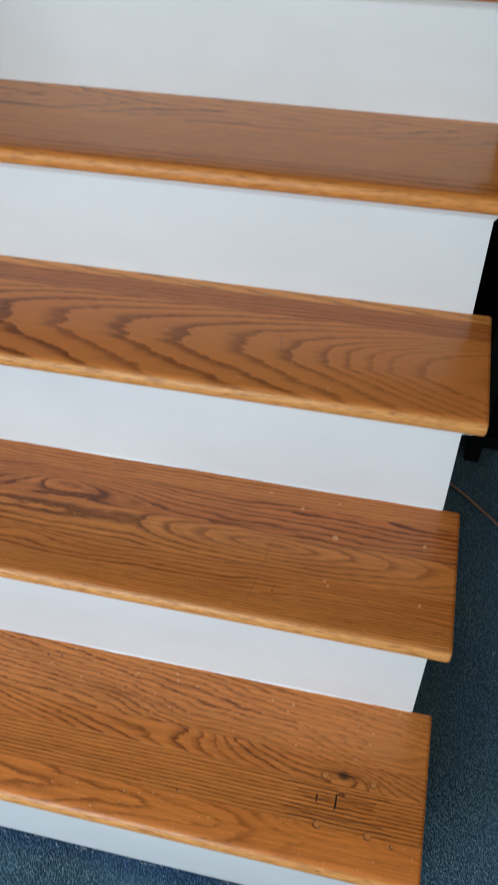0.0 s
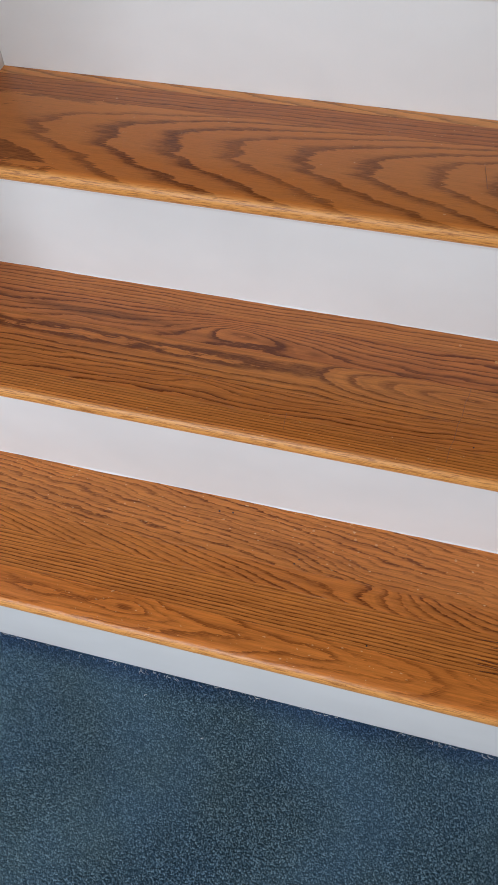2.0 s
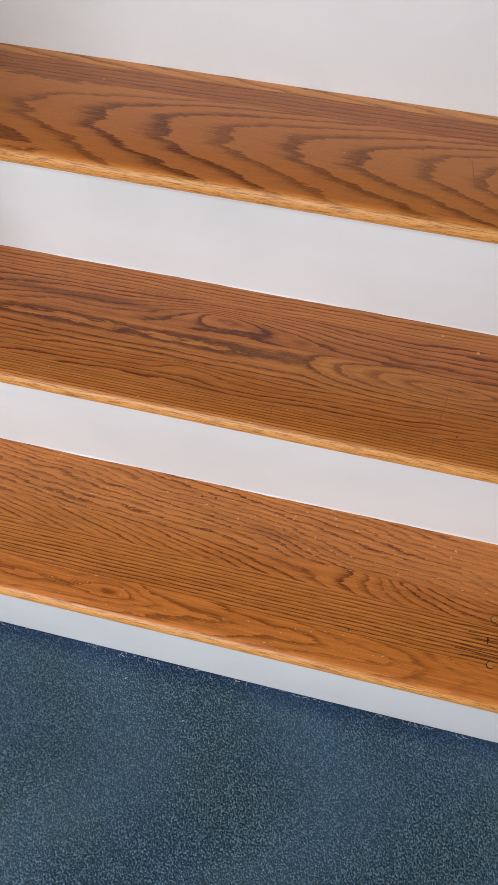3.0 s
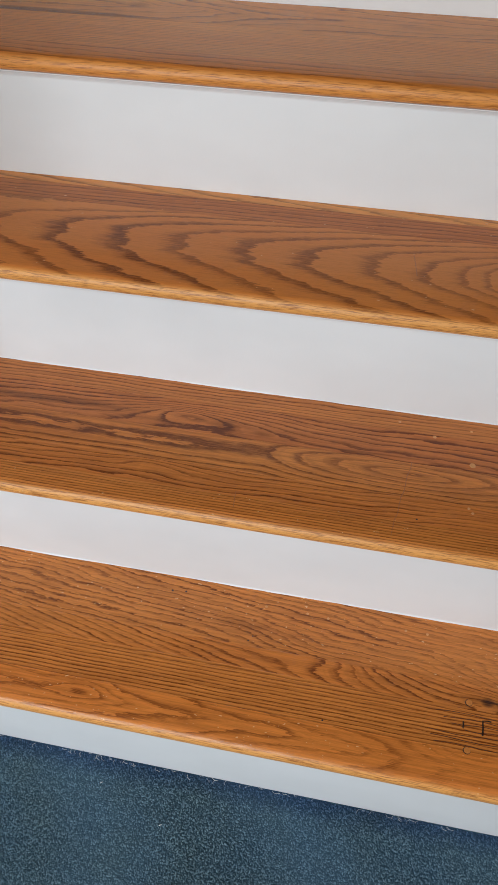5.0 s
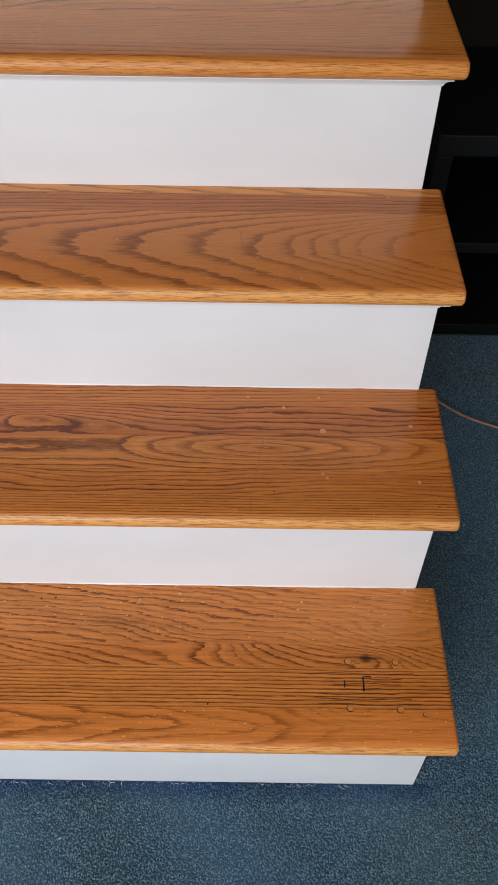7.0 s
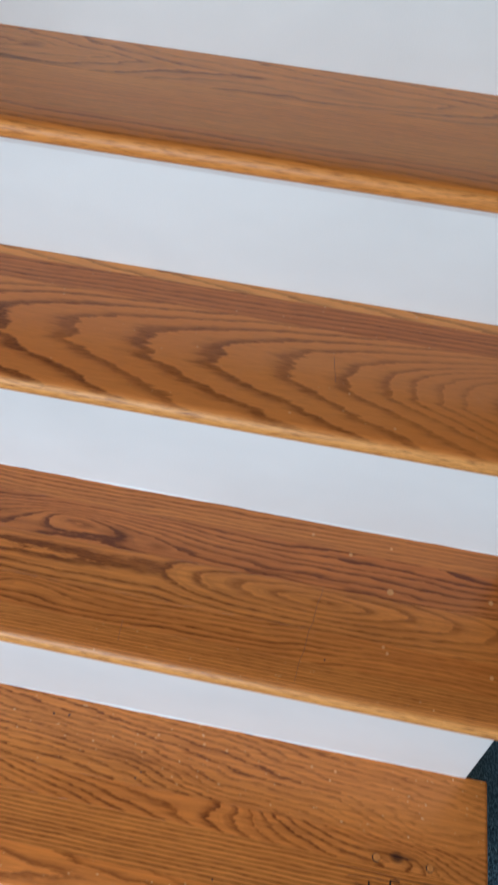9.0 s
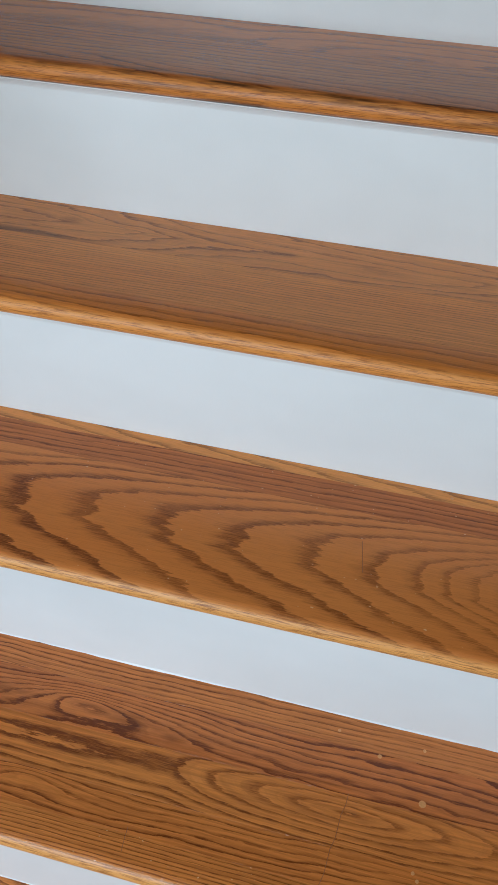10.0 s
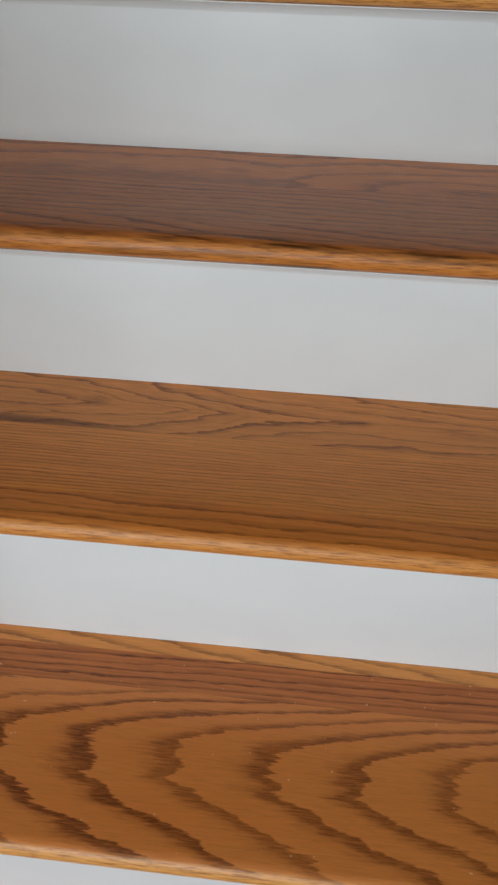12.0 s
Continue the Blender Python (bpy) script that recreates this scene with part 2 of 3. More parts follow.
RISER_WHITE = paint("riser_white_paint", (0.83, 0.83, 0.83), 0.36)
CAULK = paint("white_caulk", (0.86, 0.86, 0.86), 0.3, 0.05)
WALL_WHITE = paint("wall_white_paint", (0.74, 0.74, 0.73), 0.55, 0.2)
CEILING_WHITE = paint("ceiling_white_paint", (0.80, 0.79, 0.76), 0.7, 0.3)
BLACK_WOOD = plain("black_lacquered_wood", (0.0045, 0.0055, 0.006), 0.5, 0.3, 30.0, 0.25)
BLACK_INSIDE = plain("black_hardboard", (0.003, 0.003, 0.003), 0.9, gloss=0.05)
DARK_BACKDROP = plain("dark_brown_backdrop", (0.011, 0.009, 0.0055), 0.8, gloss=0.08)
# brown for surfaces out of view beside the stair
UNSEEN_BROWN = plain("unseen_brown", (0.17, 0.09, 0.048), 0.5, 0.3, 8.0)
CORD = plain("brown_cord", (0.42, 0.24, 0.17), 0.5)
LINT = plain("white_fibre", (0.62, 0.63, 0.64), 0.8)
STAIN = plain("black_ink_stain", (0.012, 0.009, 0.008), 0.4)
SCRATCH = plain("dulled_varnish", (0.24, 0.080, 0.022), 0.45)
GRIME = plain("grimy_open_grain", (0.10, 0.031, 0.010), 0.4)
PLUG = plain("pale_oak_plug", (0.56, 0.20, 0.045), 0.5, 0.3, 300.0, 0.3)
FILLER = plain("pale_wood_filler", (0.64, 0.28, 0.085), 0.5, 0.3, 300.0)
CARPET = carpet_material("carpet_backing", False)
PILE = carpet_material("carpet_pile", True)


# ---- mesh helpers ----
def mesh_object(name, bm, material, parent=None, label="", smooth=False):
    bmesh.ops.recalc_face_normals(bm, faces=bm.faces)
    me = bpy.data.meshes.new(name)
    bm.to_mesh(me)
    bm.free()
    me.materials.append(material)
    if smooth:
        for p in me.polygons:
            p.use_smooth = True
    ob = new(name, me)
    if parent:
        ob.parent = parent
    return tagged(ob, label) if label else ob


def part(name, bm, material, parent, label="", smooth=False):
    return mesh_object(name, bm, material, parent, label, smooth)


def box_bm(x0, x1, y0, y1, z0, z1, bevel=0.0, segments=2):
    bm = bmesh.new()
    bmesh.ops.create_cube(bm, size=1.0, matrix=Matrix.Translation(((x0 + x1) / 2, (y0 + y1) / 2, (z0 + z1) / 2)) @ Matrix.Diagonal((x1 - x0, y1 - y0, z1 - z0, 1)))
    if bevel:
        bmesh.ops.bevel(bm, geom=list(bm.edges), offset=bevel, segments=segments, affect="EDGES", profile=0.5)
    return bm


def loft(bm, loops, caps=True):
    """Joins closed loops of as many points into a skin."""
    rows = [[bm.verts.new(p) for p in lp] for lp in loops]
    m = len(rows[0])
    for a, b in zip(rows, rows[1:]):
        for i in range(m):
            bm.faces.new((a[i], a[(i + 1) % m], b[(i + 1) % m], b[i]))
    if caps:
        bm.faces.new(rows[0])
        bm.faces.new(list(reversed(rows[-1])))


def tube_bm(points, radius, sides=8):
    bm = bmesh.new()
    pts = [Vector(p) for p in points]
    loops = []
    for i, p in enumerate(pts):
        d = (pts[min(i + 1, len(pts) - 1)] - pts[max(i - 1, 0)]).normalized()
        a = d.cross(Vector((0, 0, 1)))
        a = a.normalized() if a.length > 1e-5 else Vector((1, 0, 0))
        b = a.cross(d)
        loops.append([p + radius * (math.cos(q) * a + math.sin(q) * b) for q in (2 * math.pi * j / sides for j in range(sides))])
    loft(bm, loops)
    return bm


# ---- the room ----
def slab(name, box, material, label, category):
    return tagged(mesh_object(name, box_bm(*box), material), label, category, kind="structure")


XL, XR, YB, YF, H = -3.1, 2.6, -1.9, 1.30, 2.42
UPPER = 3.9
# the wall's unseen front end is set by how much it shades the steps
slab("wall_left", (LEFT - 0.12, LEFT, 0.14, 2.9, -0.008, UPPER), WALL_WHITE, "smooth white painted wall beside the stair", "wall")
slab("wall_hall", (XL - 0.12, LEFT - 0.12, 0.14, 0.26, -0.008, H), WALL_WHITE, "white wall beside the foot of the stair", "wall")
slab("wall_side", (XL - 0.12, XL, YB - 0.12, 0.14, -0.008, H), WALL_WHITE, "white end wall of the room", "wall")
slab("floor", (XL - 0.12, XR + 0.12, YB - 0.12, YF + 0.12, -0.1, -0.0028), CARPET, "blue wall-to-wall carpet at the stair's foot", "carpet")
# stands in for an unidentified dark thing above the shelves
slab("wall_back", (-0.02, XR + 0.12, YF, YF + 0.12, -0.008, H), DARK_BACKDROP, "dark brown wall standing in for an unidentified dark background behind the shelves", "wall")


def wall_with_opening(name, along, at, thick, lo, hi, top, o0, o1, s0, s1, material, label):
    """A wall with one window opening, in one mesh. along: the axis it runs on; the wall lies from at to at + thick."""
    bm = bmesh.new()
    for a0, a1, z0, z1 in ((lo, o0, -0.008, top), (o1, hi, -0.008, top), (o0, o1, -0.008, s0), (o0, o1, s1, top)):
        a, b = sorted((at, at + thick))
        c = (a0, a1, a, b) if along == "x" else (a, b, a0, a1)
        bmesh.ops.create_cube(bm, size=1.0, matrix=Matrix.Translation(((c[0] + c[1]) / 2, (c[2] + c[3]) / 2, (z0 + z1) / 2)) @ Matrix.Diagonal((c[1] - c[0], c[3] - c[2], z1 - z0, 1)))
    return tagged(mesh_object(name, bm, material), label, "wall", kind="structure")


wall_with_opening("wall_front", "x", YB, -0.12, XL, XR + 0.12, H, -1.9, -0.2, 0.66, 1.84, WALL_WHITE, "white wall with a window facing the stair")
# out of view; the opening is made up for the warm fill lamp
wall_with_opening("wall_right", "y", XR, 0.12, YB, YF, H, -1.75, -0.55, 0.95, 2.2, UNSEEN_BROWN, "unseen brown side wall with an opening for the added warm fill")
# out of view; reaches this far to keep window light out of the stairwell
slab("ceiling", (XL - 0.12, XR + 0.12, YB, 0.34, H, H + 0.15), CEILING_WHITE, "unseen white plastered ceiling, run on to shield the stairwell from the window", "ceiling")
# added out of view: its edge ends the pale reflection on the treads
slab("ceiling_over_shelves", (-0.10, XR + 0.12, 0.34, YF + 0.12, H, H + 0.15), UNSEEN_BROWN, "unseen brown ceiling added to darken reflections in the treads", "ceiling")
slab("wall_stairwell", (-0.10, 0.02, 0.34, 2.9, H + 0.15, UPPER), WALL_WHITE, "white stairwell wall above the ceiling", "wall")
slab("wall_stairwell_front", (LEFT - 0.12, 0.02, 0.22, 0.34, H + 0.15, UPPER), WALL_WHITE, "unseen white stairwell wall at the edge of the shielding ceiling", "wall")
slab("wall_stairwell_end", (LEFT - 0.12, 0.18, 2.78, 2.9, -0.008, UPPER), WALL_WHITE, "white wall at the top of the stair", "wall")
slab("ceiling_stairwell", (LEFT - 0.12, 0.18, 0.22, 2.9, UPPER, UPPER + 0.12), CEILING_WHITE, "white ceiling of the stairwell", "ceiling")
slab("floor_upper", (LEFT, 0.06, RUN * (STEPS - 1) + 0.28, 2.78, tread_z(STEPS) - 0.12, tread_z(STEPS) - 0.002), CARPET, "blue carpet of the landing", "carpet")

# ---- the staircase ----
staircase = tagged(new("staircase"), "straight staircase with varnished oak treads and white risers on blue carpet", "staircase")

# each tread, front to back: where its boards end (as a share of its depth) and how the grain runs in each
BOARDS = {
    1: [(0.225, dict(fx=-7, yc=0.03, up=42, down=42, warp=1.3, depth=0.55, tint=(1.08, 0.98, 0.86), fine=1.6, specks=0.7, calm=(-0.20, 0.25), whirls=((-0.64, 0.036, 0.04, 0.012, 2.6), (-0.12, 0.052, 0.05, 0.012, -3.0)))),
        (0.47, dict(fx=0.3, up=185, warp=0.45, depth=0.95, tint=(1.05, 1.02, 0.95), narrow=0.56, vary=0.4, whirls=((-0.105, 0.128, 0.06, 0.016, -1.8),))),
        (0.61, dict(fx=30, up=-125, warp=0.7, depth=0.8, tint=(1.0, 0.96, 0.93), fine=1.6, whirls=((-0.335, 0.148, 0.09, 0.022, -5.0), (-0.10, 0.124, 0.045, 0.014, -3.2)), streaks=((-0.235, 0.128, 0.05, 0.008, 0.25), (-0.10, 0.124, 0.05, 0.010, 0.25)), inks=((-0.106, 0.124, 0.010, 0.008, 0.95), (-0.100, 0.125, 0.022, 0.0025, 0.8), (-0.128, 0.120, 0.012, 0.002, 0.5), (-0.065, 0.121, 0.012, 0.003, 0.5)))),
        (1.0, dict(fx=14, up=-112, warp=2.1, depth=0.9, tint=(1.0, 0.97, 0.95), fine=2.6, specks=0.8, whirls=((-0.45, 0.17, 0.05, 0.012, -2.0), (-0.07, 0.165, 0.05, 0.02, 2.5)), calm=(-0.22, 0.4), streaks=((-0.45, 0.177, 0.05, 0.007, 0.35),)))],
    2: [(0.17, dict(fx=0.2, up=230, warp=0.5, depth=0.95, specks=0.5, tint=(1.03, 1.0, 0.95))),
        (0.345, dict(fx=1.2, up=138, warp=1.4, depth=1.0, tint=(0.98, 0.90, 0.84), whirls=((-0.60, 0.285, 0.05, 0.01, 2.0), (-0.12, 0.25, 0.10, 0.03, 3.0)), calm=(-0.22, 0.55))),
        (0.598, dict(fx=20, x0=-0.245, eye=True, yc=0.336, up=135, warp=0.4, depth=1.05, calm=(-0.12, 0.4), tint=(1.02, 0.98, 0.95), streaks=((-0.55, 0.324, 0.02, 0.004, 0.5), (-0.90, 0.352, 0.5, 0.003, 0.3)))),
        (0.84, dict(fx=2, up=105, warp=1.4, depth=1.1, tint=(0.90, 0.80, 0.84), whirls=((-0.57, 0.386, 0.085, 0.018, 5.5),), streaks=((-0.78, 0.380, 0.17, 0.008, 0.6), (-0.515, 0.378, 0.03, 0.012, 0.35), (-0.62, 0.368, 0.05, 0.005, 0.3), (-0.455, 0.372, 0.02, 0.007, 0.4), (-0.02, 0.357, 0.06, 0.0025, 0.6), (-0.30, 0.362, 0.12, 0.002, 0.5)))),
        (1.0, dict(fx=1.6, up=155, warp=1.4, depth=0.85, calm=(-0.25, 0.6), tint=(0.92, 0.86, 0.88)))],
    3: [(0.735, dict(tips=(-0.98, -0.885, -0.785, -0.69, -0.595, -0.50, -0.415, -0.335, -0.265, -0.215, -0.186, -0.153, -0.125, -0.08, 0.02, 0.14), yc=0.530,
                    curl=(34, 260), dead=0.022, sweep=2.4, warp=0.3, depth=0.72, narrow=0.6, specks=0.1, tint=(0.98, 0.92, 0.93), fine=0.9, calm=(-0.2, 0.45), vary=0.3, thready=0.06)),
        (0.918, dict(fx=1.8, up=120, warp=0.9, depth=0.75, tint=(0.84, 0.74, 0.76), specks=0.25)),
        (1.0, dict(fx=-9, up=60, warp=0.3, depth=0.55, tint=(1.15, 1.26, 1.35), thready=0.06))],
    4: [(0.20, dict(fx=-2, up=75, warp=0.6, depth=0.5, tint=(1.08, 1.02, 0.9), thready=0.2, lit_rim=(1.06, 1.14, 1.15))),
        (0.62, dict(fx=-1.0, up=215, warp=1.2, depth=0.32, tint=(1.22, 1.24, 1.06), thready=0.25)),
        (1.0, dict(fx=-7, yc=0.835, up=55, down=48, warp=1.3, depth=0.72, narrow=0.7, tint=(1.08, 1.13, 1.12), thready=0.2, whirls=((-0.80, 0.84, 0.12, 0.03, 0.9), (-0.29, 0.82, 0.09, 0.02, 1.1), (-0.45, 0.85, 0.13, 0.03, -0.7)), streaks=((-0.90, 0.796, 0.24, 0.011, 0.85), (-0.735, 0.84, 0.02, 0.012, 0.35))))],
    5: [(0.20, dict(fx=-9, yc=0.84, up=60, down=60, warp=0.7, depth=0.8, tint=(0.88, 0.76, 0.72), burn=(0.870, 0.009), lit_rim=(0.95, 0.92, 0.8), fine=1.5)),
        (0.60, dict(fx=-1.8, up=95, warp=0.8, depth=0.6, tint=(0.88, 0.80, 0.78), fine=1.5)),
        (1.0, dict(fx=10, x0=-0.345, eye=True, yc=1.012, up=46, warp=0.7, depth=0.85, tint=(0.92, 0.82, 0.78), thready=0.12))],
    6: [(0.55, dict(fx=0.8, up=110, warp=1.2)), (1.0, dict(fx=5, yc=1.22, up=60, down=60, warp=1.4))],
    7: [(0.55, dict(fx=0.8, up=120, warp=1.2)), (1.0, dict(fx=5, yc=1.43, up=60, down=60, warp=1.4))],
}


def board_bm(y0, y1, zt, nose, end):
    """One board of a tread, from the wall to the rounded free end; nose: whether its front is the round nosing; end: where it stops."""
    r, zc = THICK / 2, zt - THICK / 2
    prof = []
    if nose:
        for i in range(9):
            a = math.pi * i / 8
            prof.append((y0 + r - r * math.sin(a), zc + r * math.cos(a), r * math.sin(a) / r))
        prof += [(y1, zt - THICK, 0), (y1, zt, 0)]
        prof = [prof[-1]] + prof[:-1]
    else:
        e = 0.00012
        prof = [(y0, zt - e, 0), (y0 + e, zt, 0), (y1 - e, zt, 0), (y1, zt - e, 0), (y1, zt - THICK, 0), (y0, zt - THICK, 0)]
    re = 0.006
    loops = [[(LEFT + 0.0005, y, z) for y, z, _ in prof], [(LEFT + 0.5, y, z) for y, z, _ in prof]]
    for i in range(6):
        a = math.pi / 2 * i / 5
        d = re * (1 - math.cos(a))
        x = end - re + re * math.sin(a)
        loops.append([(x, y + d * f, zc + (z - zc) * (1 - d / (THICK / 2) * 0.8)) for y, z, f in prof])
    bm = bmesh.new()
    loft(bm, loops)
    return bm


def build_tread(k):
    y0, zt = (k - 1) * RUN, tread_z(k)
    span = RUN + OVER - 0.0001
    first, last = None, 0.0
    for i, (share, grain) in enumerate(BOARDS[k]):
        a, b = y0 + last * span, y0 + share * span
        mat = oak("oak_%d_%d" % (k, i), zt, seed=k * 1.7 + i * 0.61, **grain)
        bm = board_bm(a + (0.00005 if i else 0), b, zt, i == 0, 0.0005 if k == 2 else 0.0035)
        if first is None:
            first = part("tread", bm, mat, staircase, "varnished oak tread with a rounded nosing and a free end", False)
            for p in first.data.polygons:
                p.use_smooth = len(p.vertices) == 4
            first.data.set_sharp_from_angle(angle=radians(35))
        else:
            part("board", bm, mat, first)
        last = share
    return first


def build_riser(k):
    y = (k - 1) * RUN + OVER
    z0 = -0.008 if k == 1 else tread_z(k - 1) - 0.0004
    bm = box_bm(LEFT + 0.0006, -END, y, y + 0.018, z0, tread_z(k) - THICK, 0.0004, 1)
    return part("riser", bm, RISER_WHITE, staircase, "white painted riser board")


def build_cove(k):
    """Small hollow moulding under the nosing, mitred round the free end of the riser."""
    y, zt, s = (k - 1) * RUN + OVER, tread_z(k) - THICK, 0.0125
    prof = [(0, 0), (s, 0), (s, -0.0012)]
    for i in range(1, 10):
        a = math.pi / 2 * i / 10
        f, g = i / 10, s - 0.0015
        prof.append((s - g * (0.55 * math.sin(a) + 0.45 * f), -s + 0.0003 + g * (0.55 * math.cos(a) + 0.45 * (1 - f))))
    prof += [(0.0015, -s), (0, -s)]
    bm = bmesh.new()
    x1 = -END
    loft(bm, [[(LEFT + 0.0008, y - o, zt + d) for o, d in prof], [(x1 + o, y - o, zt + d) for o, d in prof], [(x1 + o, y + 0.17, zt + d) for o, d in prof]])
    return part("cove_moulding", bm, RISER_WHITE, staircase, "white painted cove moulding under the nosing")


def build_side_panel():
    """The closed side of the stair under the free tread ends."""
    outline = [(OVER + 0.02, -0.008)]
    for k in range(1, STEPS + 1):
        outline += [((k - 1) * RUN + OVER + 0.02, tread_z(k) - THICK - 0.0005)]
        outline += [(k * RUN + OVER + 0.02, tread_z(k) - THICK - 0.0005)]
    outline += [(STEPS * RUN + OVER + 0.02, -0.008)]
    bm = bmesh.new()
    loft(bm, [[(x, y, z) for y, z in outline] for x in (-END - 0.02, -END - 0.002)])
    return part("side_panel", bm, RISER_WHITE, staircase, "white painted side panel under the treads")


def build_caulk(k):
    """Uneven bead of white filler where a riser meets the tread below it."""
    rng = random.Random(k)
    y, z = (k - 1) * RUN + OVER, tread_z(k - 1)
    bm, loops, steps = bmesh.new(), [], 60
    for i in range(steps + 1):
        x = LEFT + 0.001 + (-END - LEFT - 0.002) * i / steps
        r = 0.0012 + 0.0004 * math.sin(i * 0.37 + k) + rng.uniform(-0.0004, 0.0004)
        loops.append([(x, y + 0.001, z - 0.0003), (x, y + 0.001, z + 1.3 * r), (x, y - 0.3 * r, z + 0.8 * r), (x, y - 0.8 * r, z + 0.3 * r), (x, y - r, z - 0.0003)])
    loft(bm, loops)
    return part("caulk_bead", bm, CAULK, staircase, "thin white bead of caulk along the riser", True)


treads = {k: build_tread(k) for k in range(1, STEPS + 1)}
for k in range(1, STEPS + 1):
    build_riser(k)
    build_cove(k)
    if k in (2, 3):
        build_caulk(k)
build_side_panel()


# ---- plugs, filled nail holes, stains and scratches in the treads ----
def disc_bm(x, y, z, r, h=0.0007, sides=14):
    bm = bmesh.new()
    loops = []
    for rr, zz in ((r, z - 0.001), (r, z + h * 0.5), (r * 0.8, z + h)):
        loops.append([(x + rr * math.cos(2 * math.pi * i / sides), y + rr * math.sin(2 * math.pi * i / sides), zz) for i in range(sides)])
    loft(bm, loops)
    return bm


for x, y, r in ((-0.130, 0.120, 0.0043), (-0.066, 0.120, 0.0040), (-0.131, 0.055, 0.0043), (-0.066, 0.054, 0.0043), (-0.035, 0.048, 0.0022)):
    part("plug", disc_bm(x, y, tread_z(1), r, 0.0003), PLUG, treads[1], "round pale wood plug")
    part("plug_joint", disc_bm(x - 0.0005, y - 0.0004, tread_z(1), r + 0.0007, 0.00015), STAIN, treads[1], "dark joint round a plug")
for k, x, y, r in ((2, -0.167, 0.367, 0.0042), (2, -0.22, 0.41, 0.0026), (2, -0.045, 0.378, 0.003), (2, -0.165, 0.285, 0.002), (2, -0.045, 0.28, 0.0024),
                   (2, -0.17, 0.292, 0.002), (2, -0.27, 0.43, 0.002), (2, -0.17, 0.43, 0.002), (3, -0.19, 0.655, 0.002), (3, -0.26, 0.50, 0.0014),
                   (1, -0.36, 0.21, 0.002), (1, -0.33, 0.208, 0.002), (1, -0.22, 0.21, 0.002), (1, -0.19, 0.21, 0.002), (1, -0.42, 0.21, 0.002)):
    part("filled_nail_hole", disc_bm(x, y, tread_z(k), r, 0.0004, 10), FILLER, treads[k], "filled nail hole")
for k, x, y, r in ((1, -0.317, 0.058, 0.0013), (1, -0.435, 0.152, 0.0013), (1, -0.43, 0.16, 0.0012), (2, -0.235, 0.262, 0.0012), (1, -0.56, 0.21, 0.0016), (1, -0.54, 0.212, 0.0016)):
    part("nail_hole", disc_bm(x, y, tread_z(k), r, 0.0002, 8), STAIN, treads[k], "small dark nail hole")


def stroke(k, pts, width, material, name, label):
    """A thin flat mark along a line on a tread."""
    bm = bmesh.new()
    z = tread_z(k)
    loops = []
    for i, (x, y) in enumerate(pts):
        x2, y2 = pts[min(i + 1, len(pts) - 1)]
        x1, y1 = pts[max(i - 1, 0)]
        d = Vector((x2 - x1, y2 - y1)).normalized()
        w = width * random.uniform(0.35, 0.6)
        nx, ny = -d.y * w, d.x * w
        loops.append([(x + nx, y + ny, z - 0.0005), (x + nx, y + ny, z + 0.0002), (x - nx, y - ny, z + 0.0002), (x - nx, y - ny, z - 0.0005)])
    loft(bm, loops)
    part(name, bm, material, treads[k], label)


stroke(1, [(-0.112, 0.078), (-0.1115, 0.088), (-0.112, 0.098), (-0.106, 0.099), (-0.101, 0.0985)], 0.002, STAIN, "stain", "black stain in the wood")
stroke(1, [(-0.137, 0.083), (-0.1365, 0.088), (-0.137, 0.093)], 0.0018, STAIN, "stain", "black stain in the wood")
smear = random.Random(8)
for i in range(7):
    y, a, b = 0.060 + i * 0.0071, -0.165 + smear.uniform(-0.02, 0.03), -0.055 + smear.uniform(-0.03, 0.02)
    stroke(1, [(a + (b - a) * j / 6, y + 0.0012 * math.sin(j * 1.3 + i)) for j in range(7)], 0.0009, GRIME, "stain", "dark stain along the grain")

stroke(2, [(-0.248 - 0.0018 * i + 0.001 * math.sin(i * 2.1), 0.358 - 0.0129 * i) for i in range(11)], 0.0006, SCRATCH, "scratch", "thin dark scratch across the varnish")
stroke(2, [(-0.472, 0.262), (-0.4715, 0.25), (-0.470, 0.236)], 0.0006, SCRATCH, "scratch", "thin dark scratch across the varnish")
stroke(3, [(-0.285, 0.56), (-0.281, 0.535), (-0.278, 0.515)], 0.0006, SCRATCH, "scratch", "thin dark scratch across the varnish")

# ---- the shelves beside the stair ----
shelf_unit = tagged(new("shelf_unit"), "low black lacquered open shelf unit on the carpet", "shelf unit")
SX0, SX1, SY0, SY1 = 0.053, 1.25, 0.94, 1.28
part("top_board", box_bm(SX0, SX1, SY0, SY1, 0.456, 0.496, 0.002), BLACK_WOOD, shelf_unit)
for x in (SX0, 0.62, SX1 - 0.03):
    part("upright", box_bm(x, x + 0.03, SY0 + 0.002, SY1, 0.0, 0.455, 0.002), BLACK_WOOD, shelf_unit)
part("shelf", box_bm(SX0 + 0.031, 0.619, SY0 + 0.02, SY1 - 0.01, 0.238, 0.262, 0.002), BLACK_WOOD, shelf_unit)
part("shelf", box_bm(0.651, SX1 - 0.031, SY0 + 0.02, SY1 - 0.01, 0.238, 0.262, 0.002), BLACK_WOOD, shelf_unit)
part("bottom_board", box_bm(SX0 + 0.031, SX1 - 0.031, SY0 + 0.05, SY1 - 0.01, 0.0, 0.03, 0.002), BLACK_WOOD, shelf_unit)
part("back_panel", box_bm(SX0 + 0.031, SX1 - 0.031, SY1 - 0.008, SY1 - 0.001, 0.0, 0.455), BLACK_INSIDE, shelf_unit)

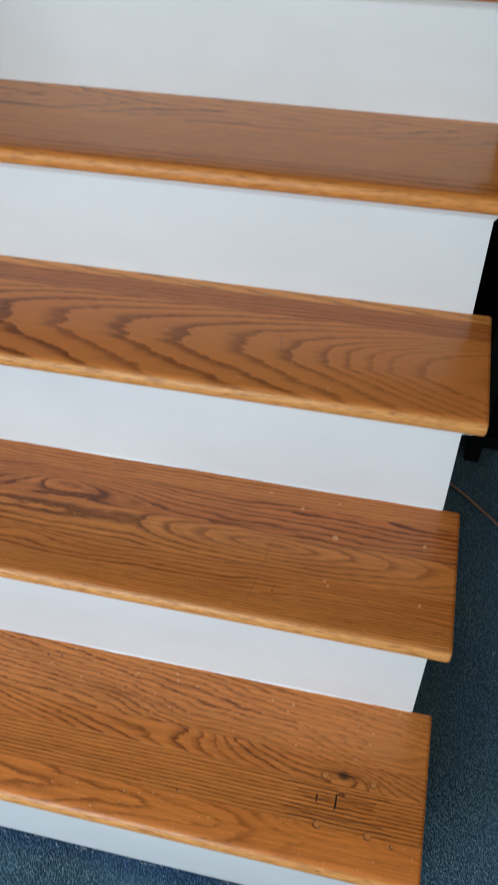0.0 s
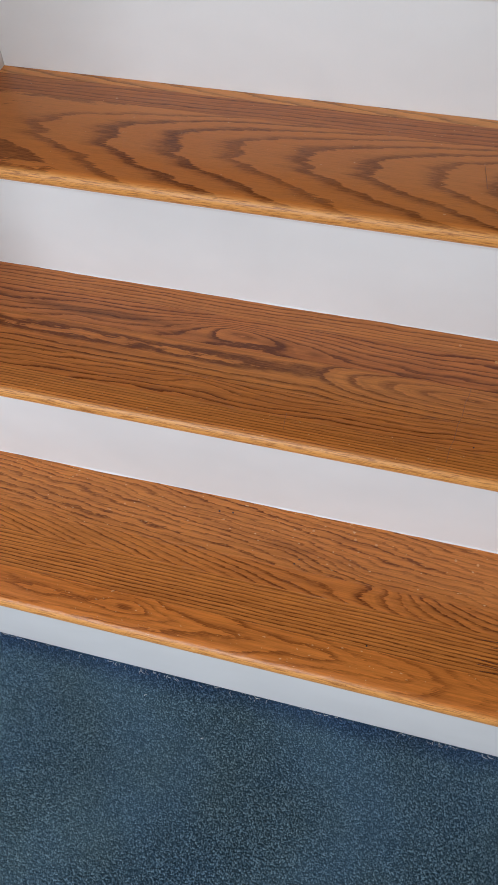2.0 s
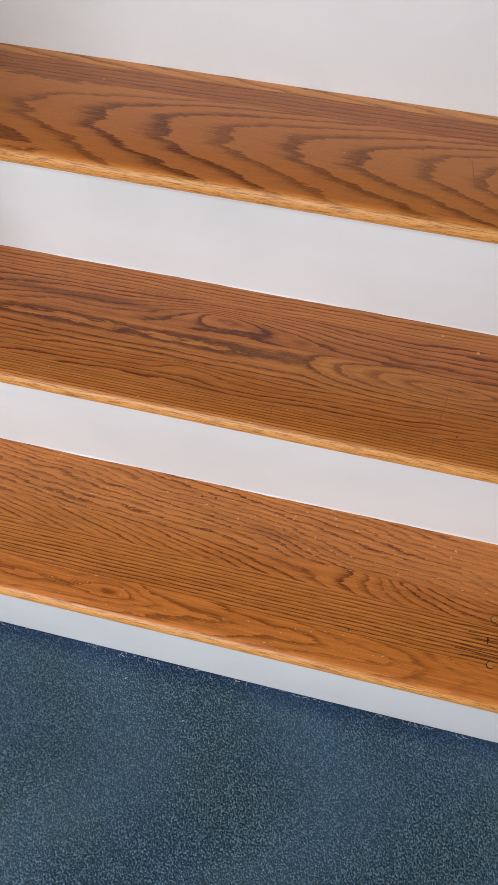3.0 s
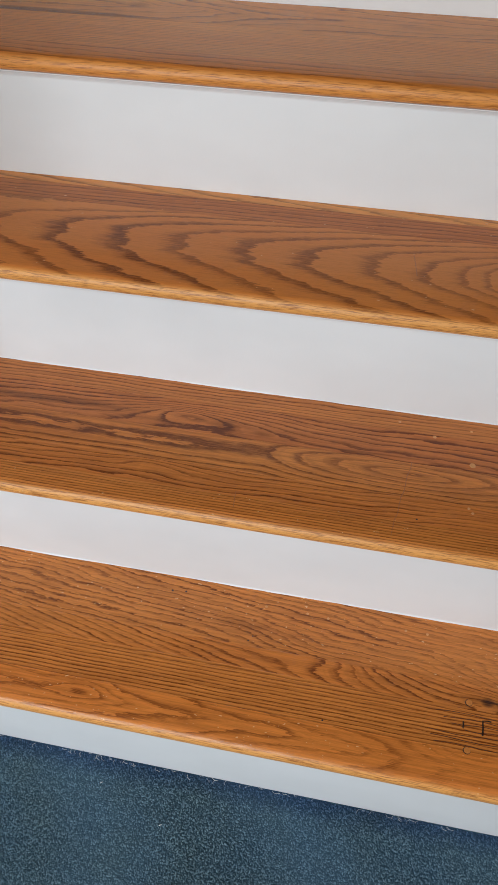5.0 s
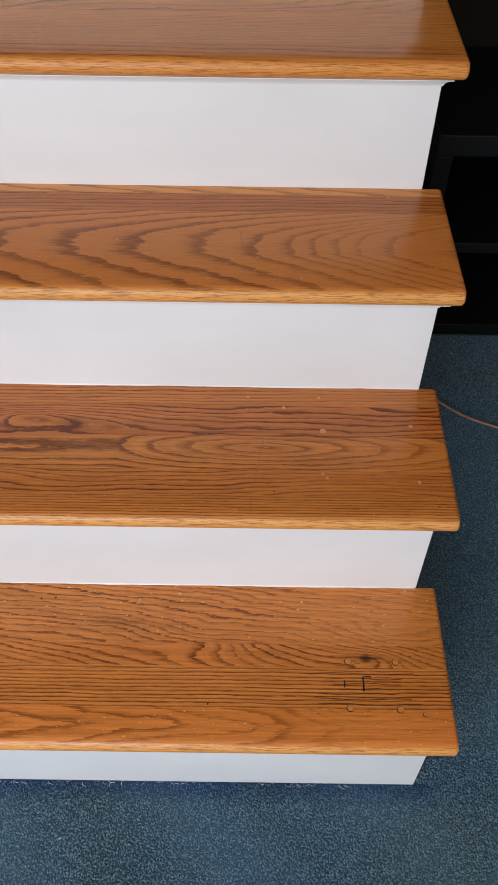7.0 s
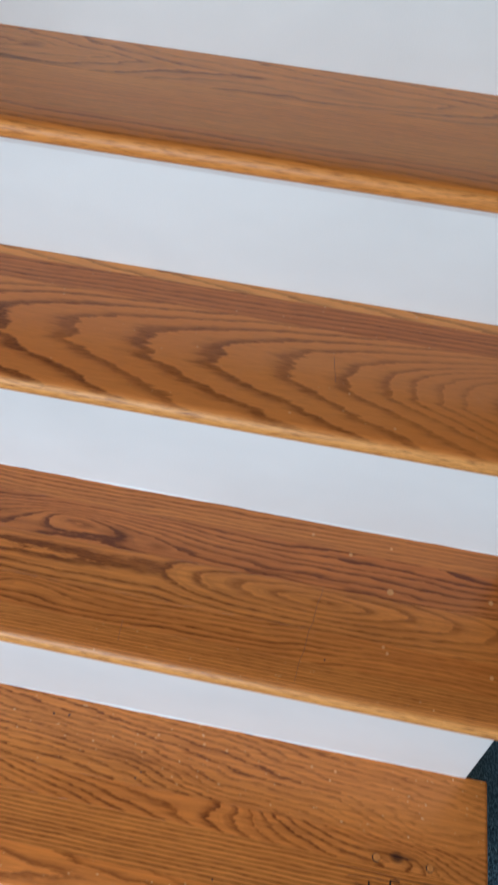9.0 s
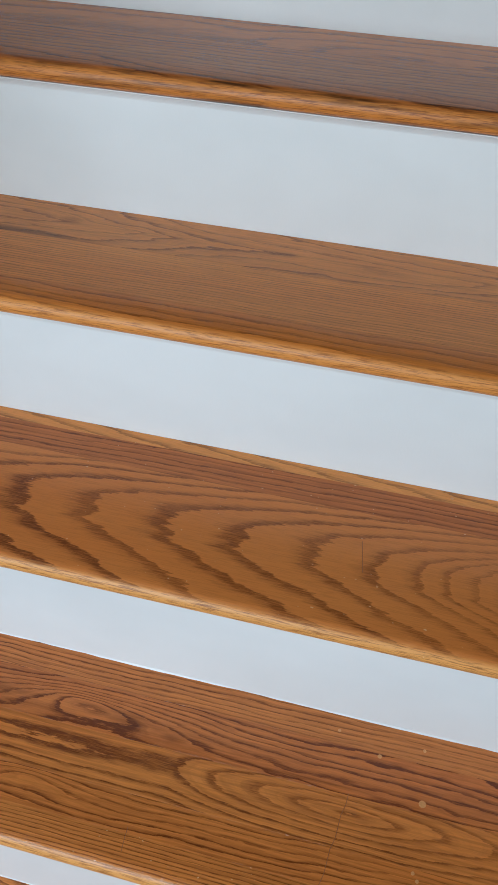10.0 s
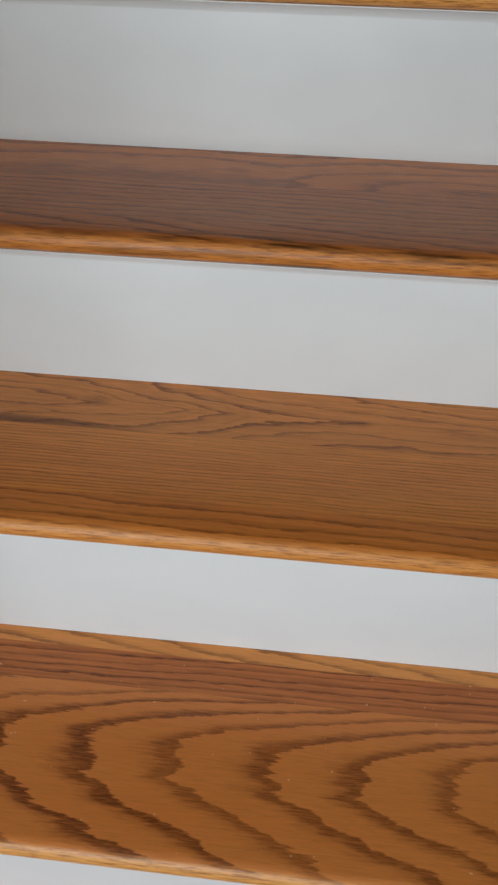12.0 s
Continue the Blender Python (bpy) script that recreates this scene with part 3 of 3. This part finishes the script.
# ---- the cord and small litter on the carpet ----
cord_points = []
for i in range(40):
    x = 0.02 + i * 0.02
    y = 0.865 - 0.95 * (x - 0.02) + 0.95 * (x - 0.02) ** 2 + 0.006 * math.sin(x * 31)
    cord_points.append((x, y, 0.004 + 0.002 * math.sin(x * 23)))
tagged(mesh_object("power_cord", tube_bm(cord_points, 0.0028), CORD, None, "", True), "thin brown power cord lying on the blue carpet", "cord")
for x, y, s in ((0.165, 0.925, 0.0035), (0.121, 0.474, 0.0028), (-0.62, -0.02, 0.0018), (-0.52, -0.06, 0.0015)):
    bm = tube_bm([(x - s, y - s * 0.3, 0.003), (x, y, 0.0045), (x + s * 0.6, y + s, 0.003)], 0.0006, 6)
    tagged(mesh_object("lint", bm, LINT), "white speck of lint on the carpet", "lint", "lint specks")


def frayed_edge():
    """Pale backing threads that stick out where the carpet meets the lowest riser."""
    rng = random.Random(4)
    bm = bmesh.new()
    for _ in range(80):
        x = rng.uniform(-0.98, -0.03)
        if rng.random() < 0.5:
            x = rng.choice((-0.86, -0.68, -0.6, -0.47, -0.38, -0.2, -0.17)) + rng.gauss(0, 0.018)
        length, turn = rng.uniform(0.003, 0.012), rng.uniform(-1.5, 1.5)
        p = Vector((x, OVER - rng.uniform(0.0005, 0.004), rng.uniform(-0.001, 0.002)))
        mid = p + Vector((math.sin(turn) * length * 0.5, -math.cos(turn) * length * 0.45, 0.002))
        tip = p + Vector((math.sin(turn + 0.4) * length, -math.cos(turn + 0.4) * length * 0.8, rng.uniform(0.0, 0.003)))
        t = tube_bm([p, mid, tip], rng.uniform(0.00012, 0.00028), 3)
        me = bpy.data.meshes.new("thread")
        t.to_mesh(me)
        t.free()
        bm.from_mesh(me)
        bpy.data.meshes.remove(me)
    return tagged(mesh_object("carpet_threads", bm, LINT), "frayed pale carpet threads along the lowest riser", "threads", kind="stuff")


frayed_edge()


def carpet_pile():
    """Short twisted tufts over the part of the carpet round the stair's foot."""
    rng = np.random.default_rng(5)
    pitch = 0.0025
    xs, ys = np.meshgrid(np.arange(LEFT + 0.003, 0.36, pitch), np.arange(-0.40, 0.99, pitch))
    x, y = xs.ravel(), ys.ravel()
    x = x + rng.uniform(-0.42, 0.42, x.size) * pitch
    y = y + rng.uniform(-0.42, 0.42, y.size) * pitch
    keep = (y < OVER - 0.002) | (x > -OVER + 0.002)
    x, y = x[keep], y[keep]
    n = x.size
    r = rng.uniform(0.0013, 0.0025, n)
    h = rng.uniform(0.0075, 0.0088, n) + 0.0008 * np.sin(x * 21 + 2 * np.sin(y * 13))
    lean = 0.0013 * np.stack([np.sin(x * 9 + y * 5) + rng.normal(0, 0.8, n), np.cos(x * 6 - y * 8) - 0.6 + rng.normal(0, 0.8, n)], 1)
    turn = rng.normal(0, 0.6, n)
    v = np.zeros((n, 9, 3))
    for level, (grow, up, off) in enumerate(((0.8, 0.0, 0.0), (1.0, 0.86, 0.75))):
        for j in range(4):
            a = turn + j * np.pi / 2 + level * 0.6
            sq = 1.0 if j % 2 else 0.5
            v[:, level * 4 + j, 0] = x + r * grow * sq * np.cos(a) + lean[:, 0] * off
            v[:, level * 4 + j, 1] = y + r * grow * sq * np.sin(a) + lean[:, 1] * off
            v[:, level * 4 + j, 2] = -0.0085 + h * up
    v[:, 8, 0], v[:, 8, 1], v[:, 8, 2] = x + lean[:, 0], y + lean[:, 1], -0.0085 + h
    faces = []
    for j in range(4):
        k = (j + 1) % 4
        faces += [(j, k, 4 + k), (j, 4 + k, 4 + j), (4 + j, 4 + k, 8)]
    f = np.array(faces)
    tri = (f[None] + 9 * np.arange(n)[:, None, None]).reshape(-1)
    me = bpy.data.meshes.new("carpet_pile")
    me.vertices.add(n * 9)
    me.vertices.foreach_set("co", v.reshape(-1).astype(np.float32))
    me.loops.add(tri.size)
    me.loops.foreach_set("vertex_index", tri.astype(np.int32))
    me.polygons.add(tri.size // 3)
    me.polygons.foreach_set("loop_start", np.arange(0, tri.size, 3, dtype=np.int32))
    me.polygons.foreach_set("use_smooth", np.ones(tri.size // 3, dtype=bool))
    me.update(calc_edges=True)
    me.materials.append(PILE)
    return tagged(new("carpet_pile", me), "dense blue cut pile of the carpet", "carpet", kind="stuff")


carpet_pile()
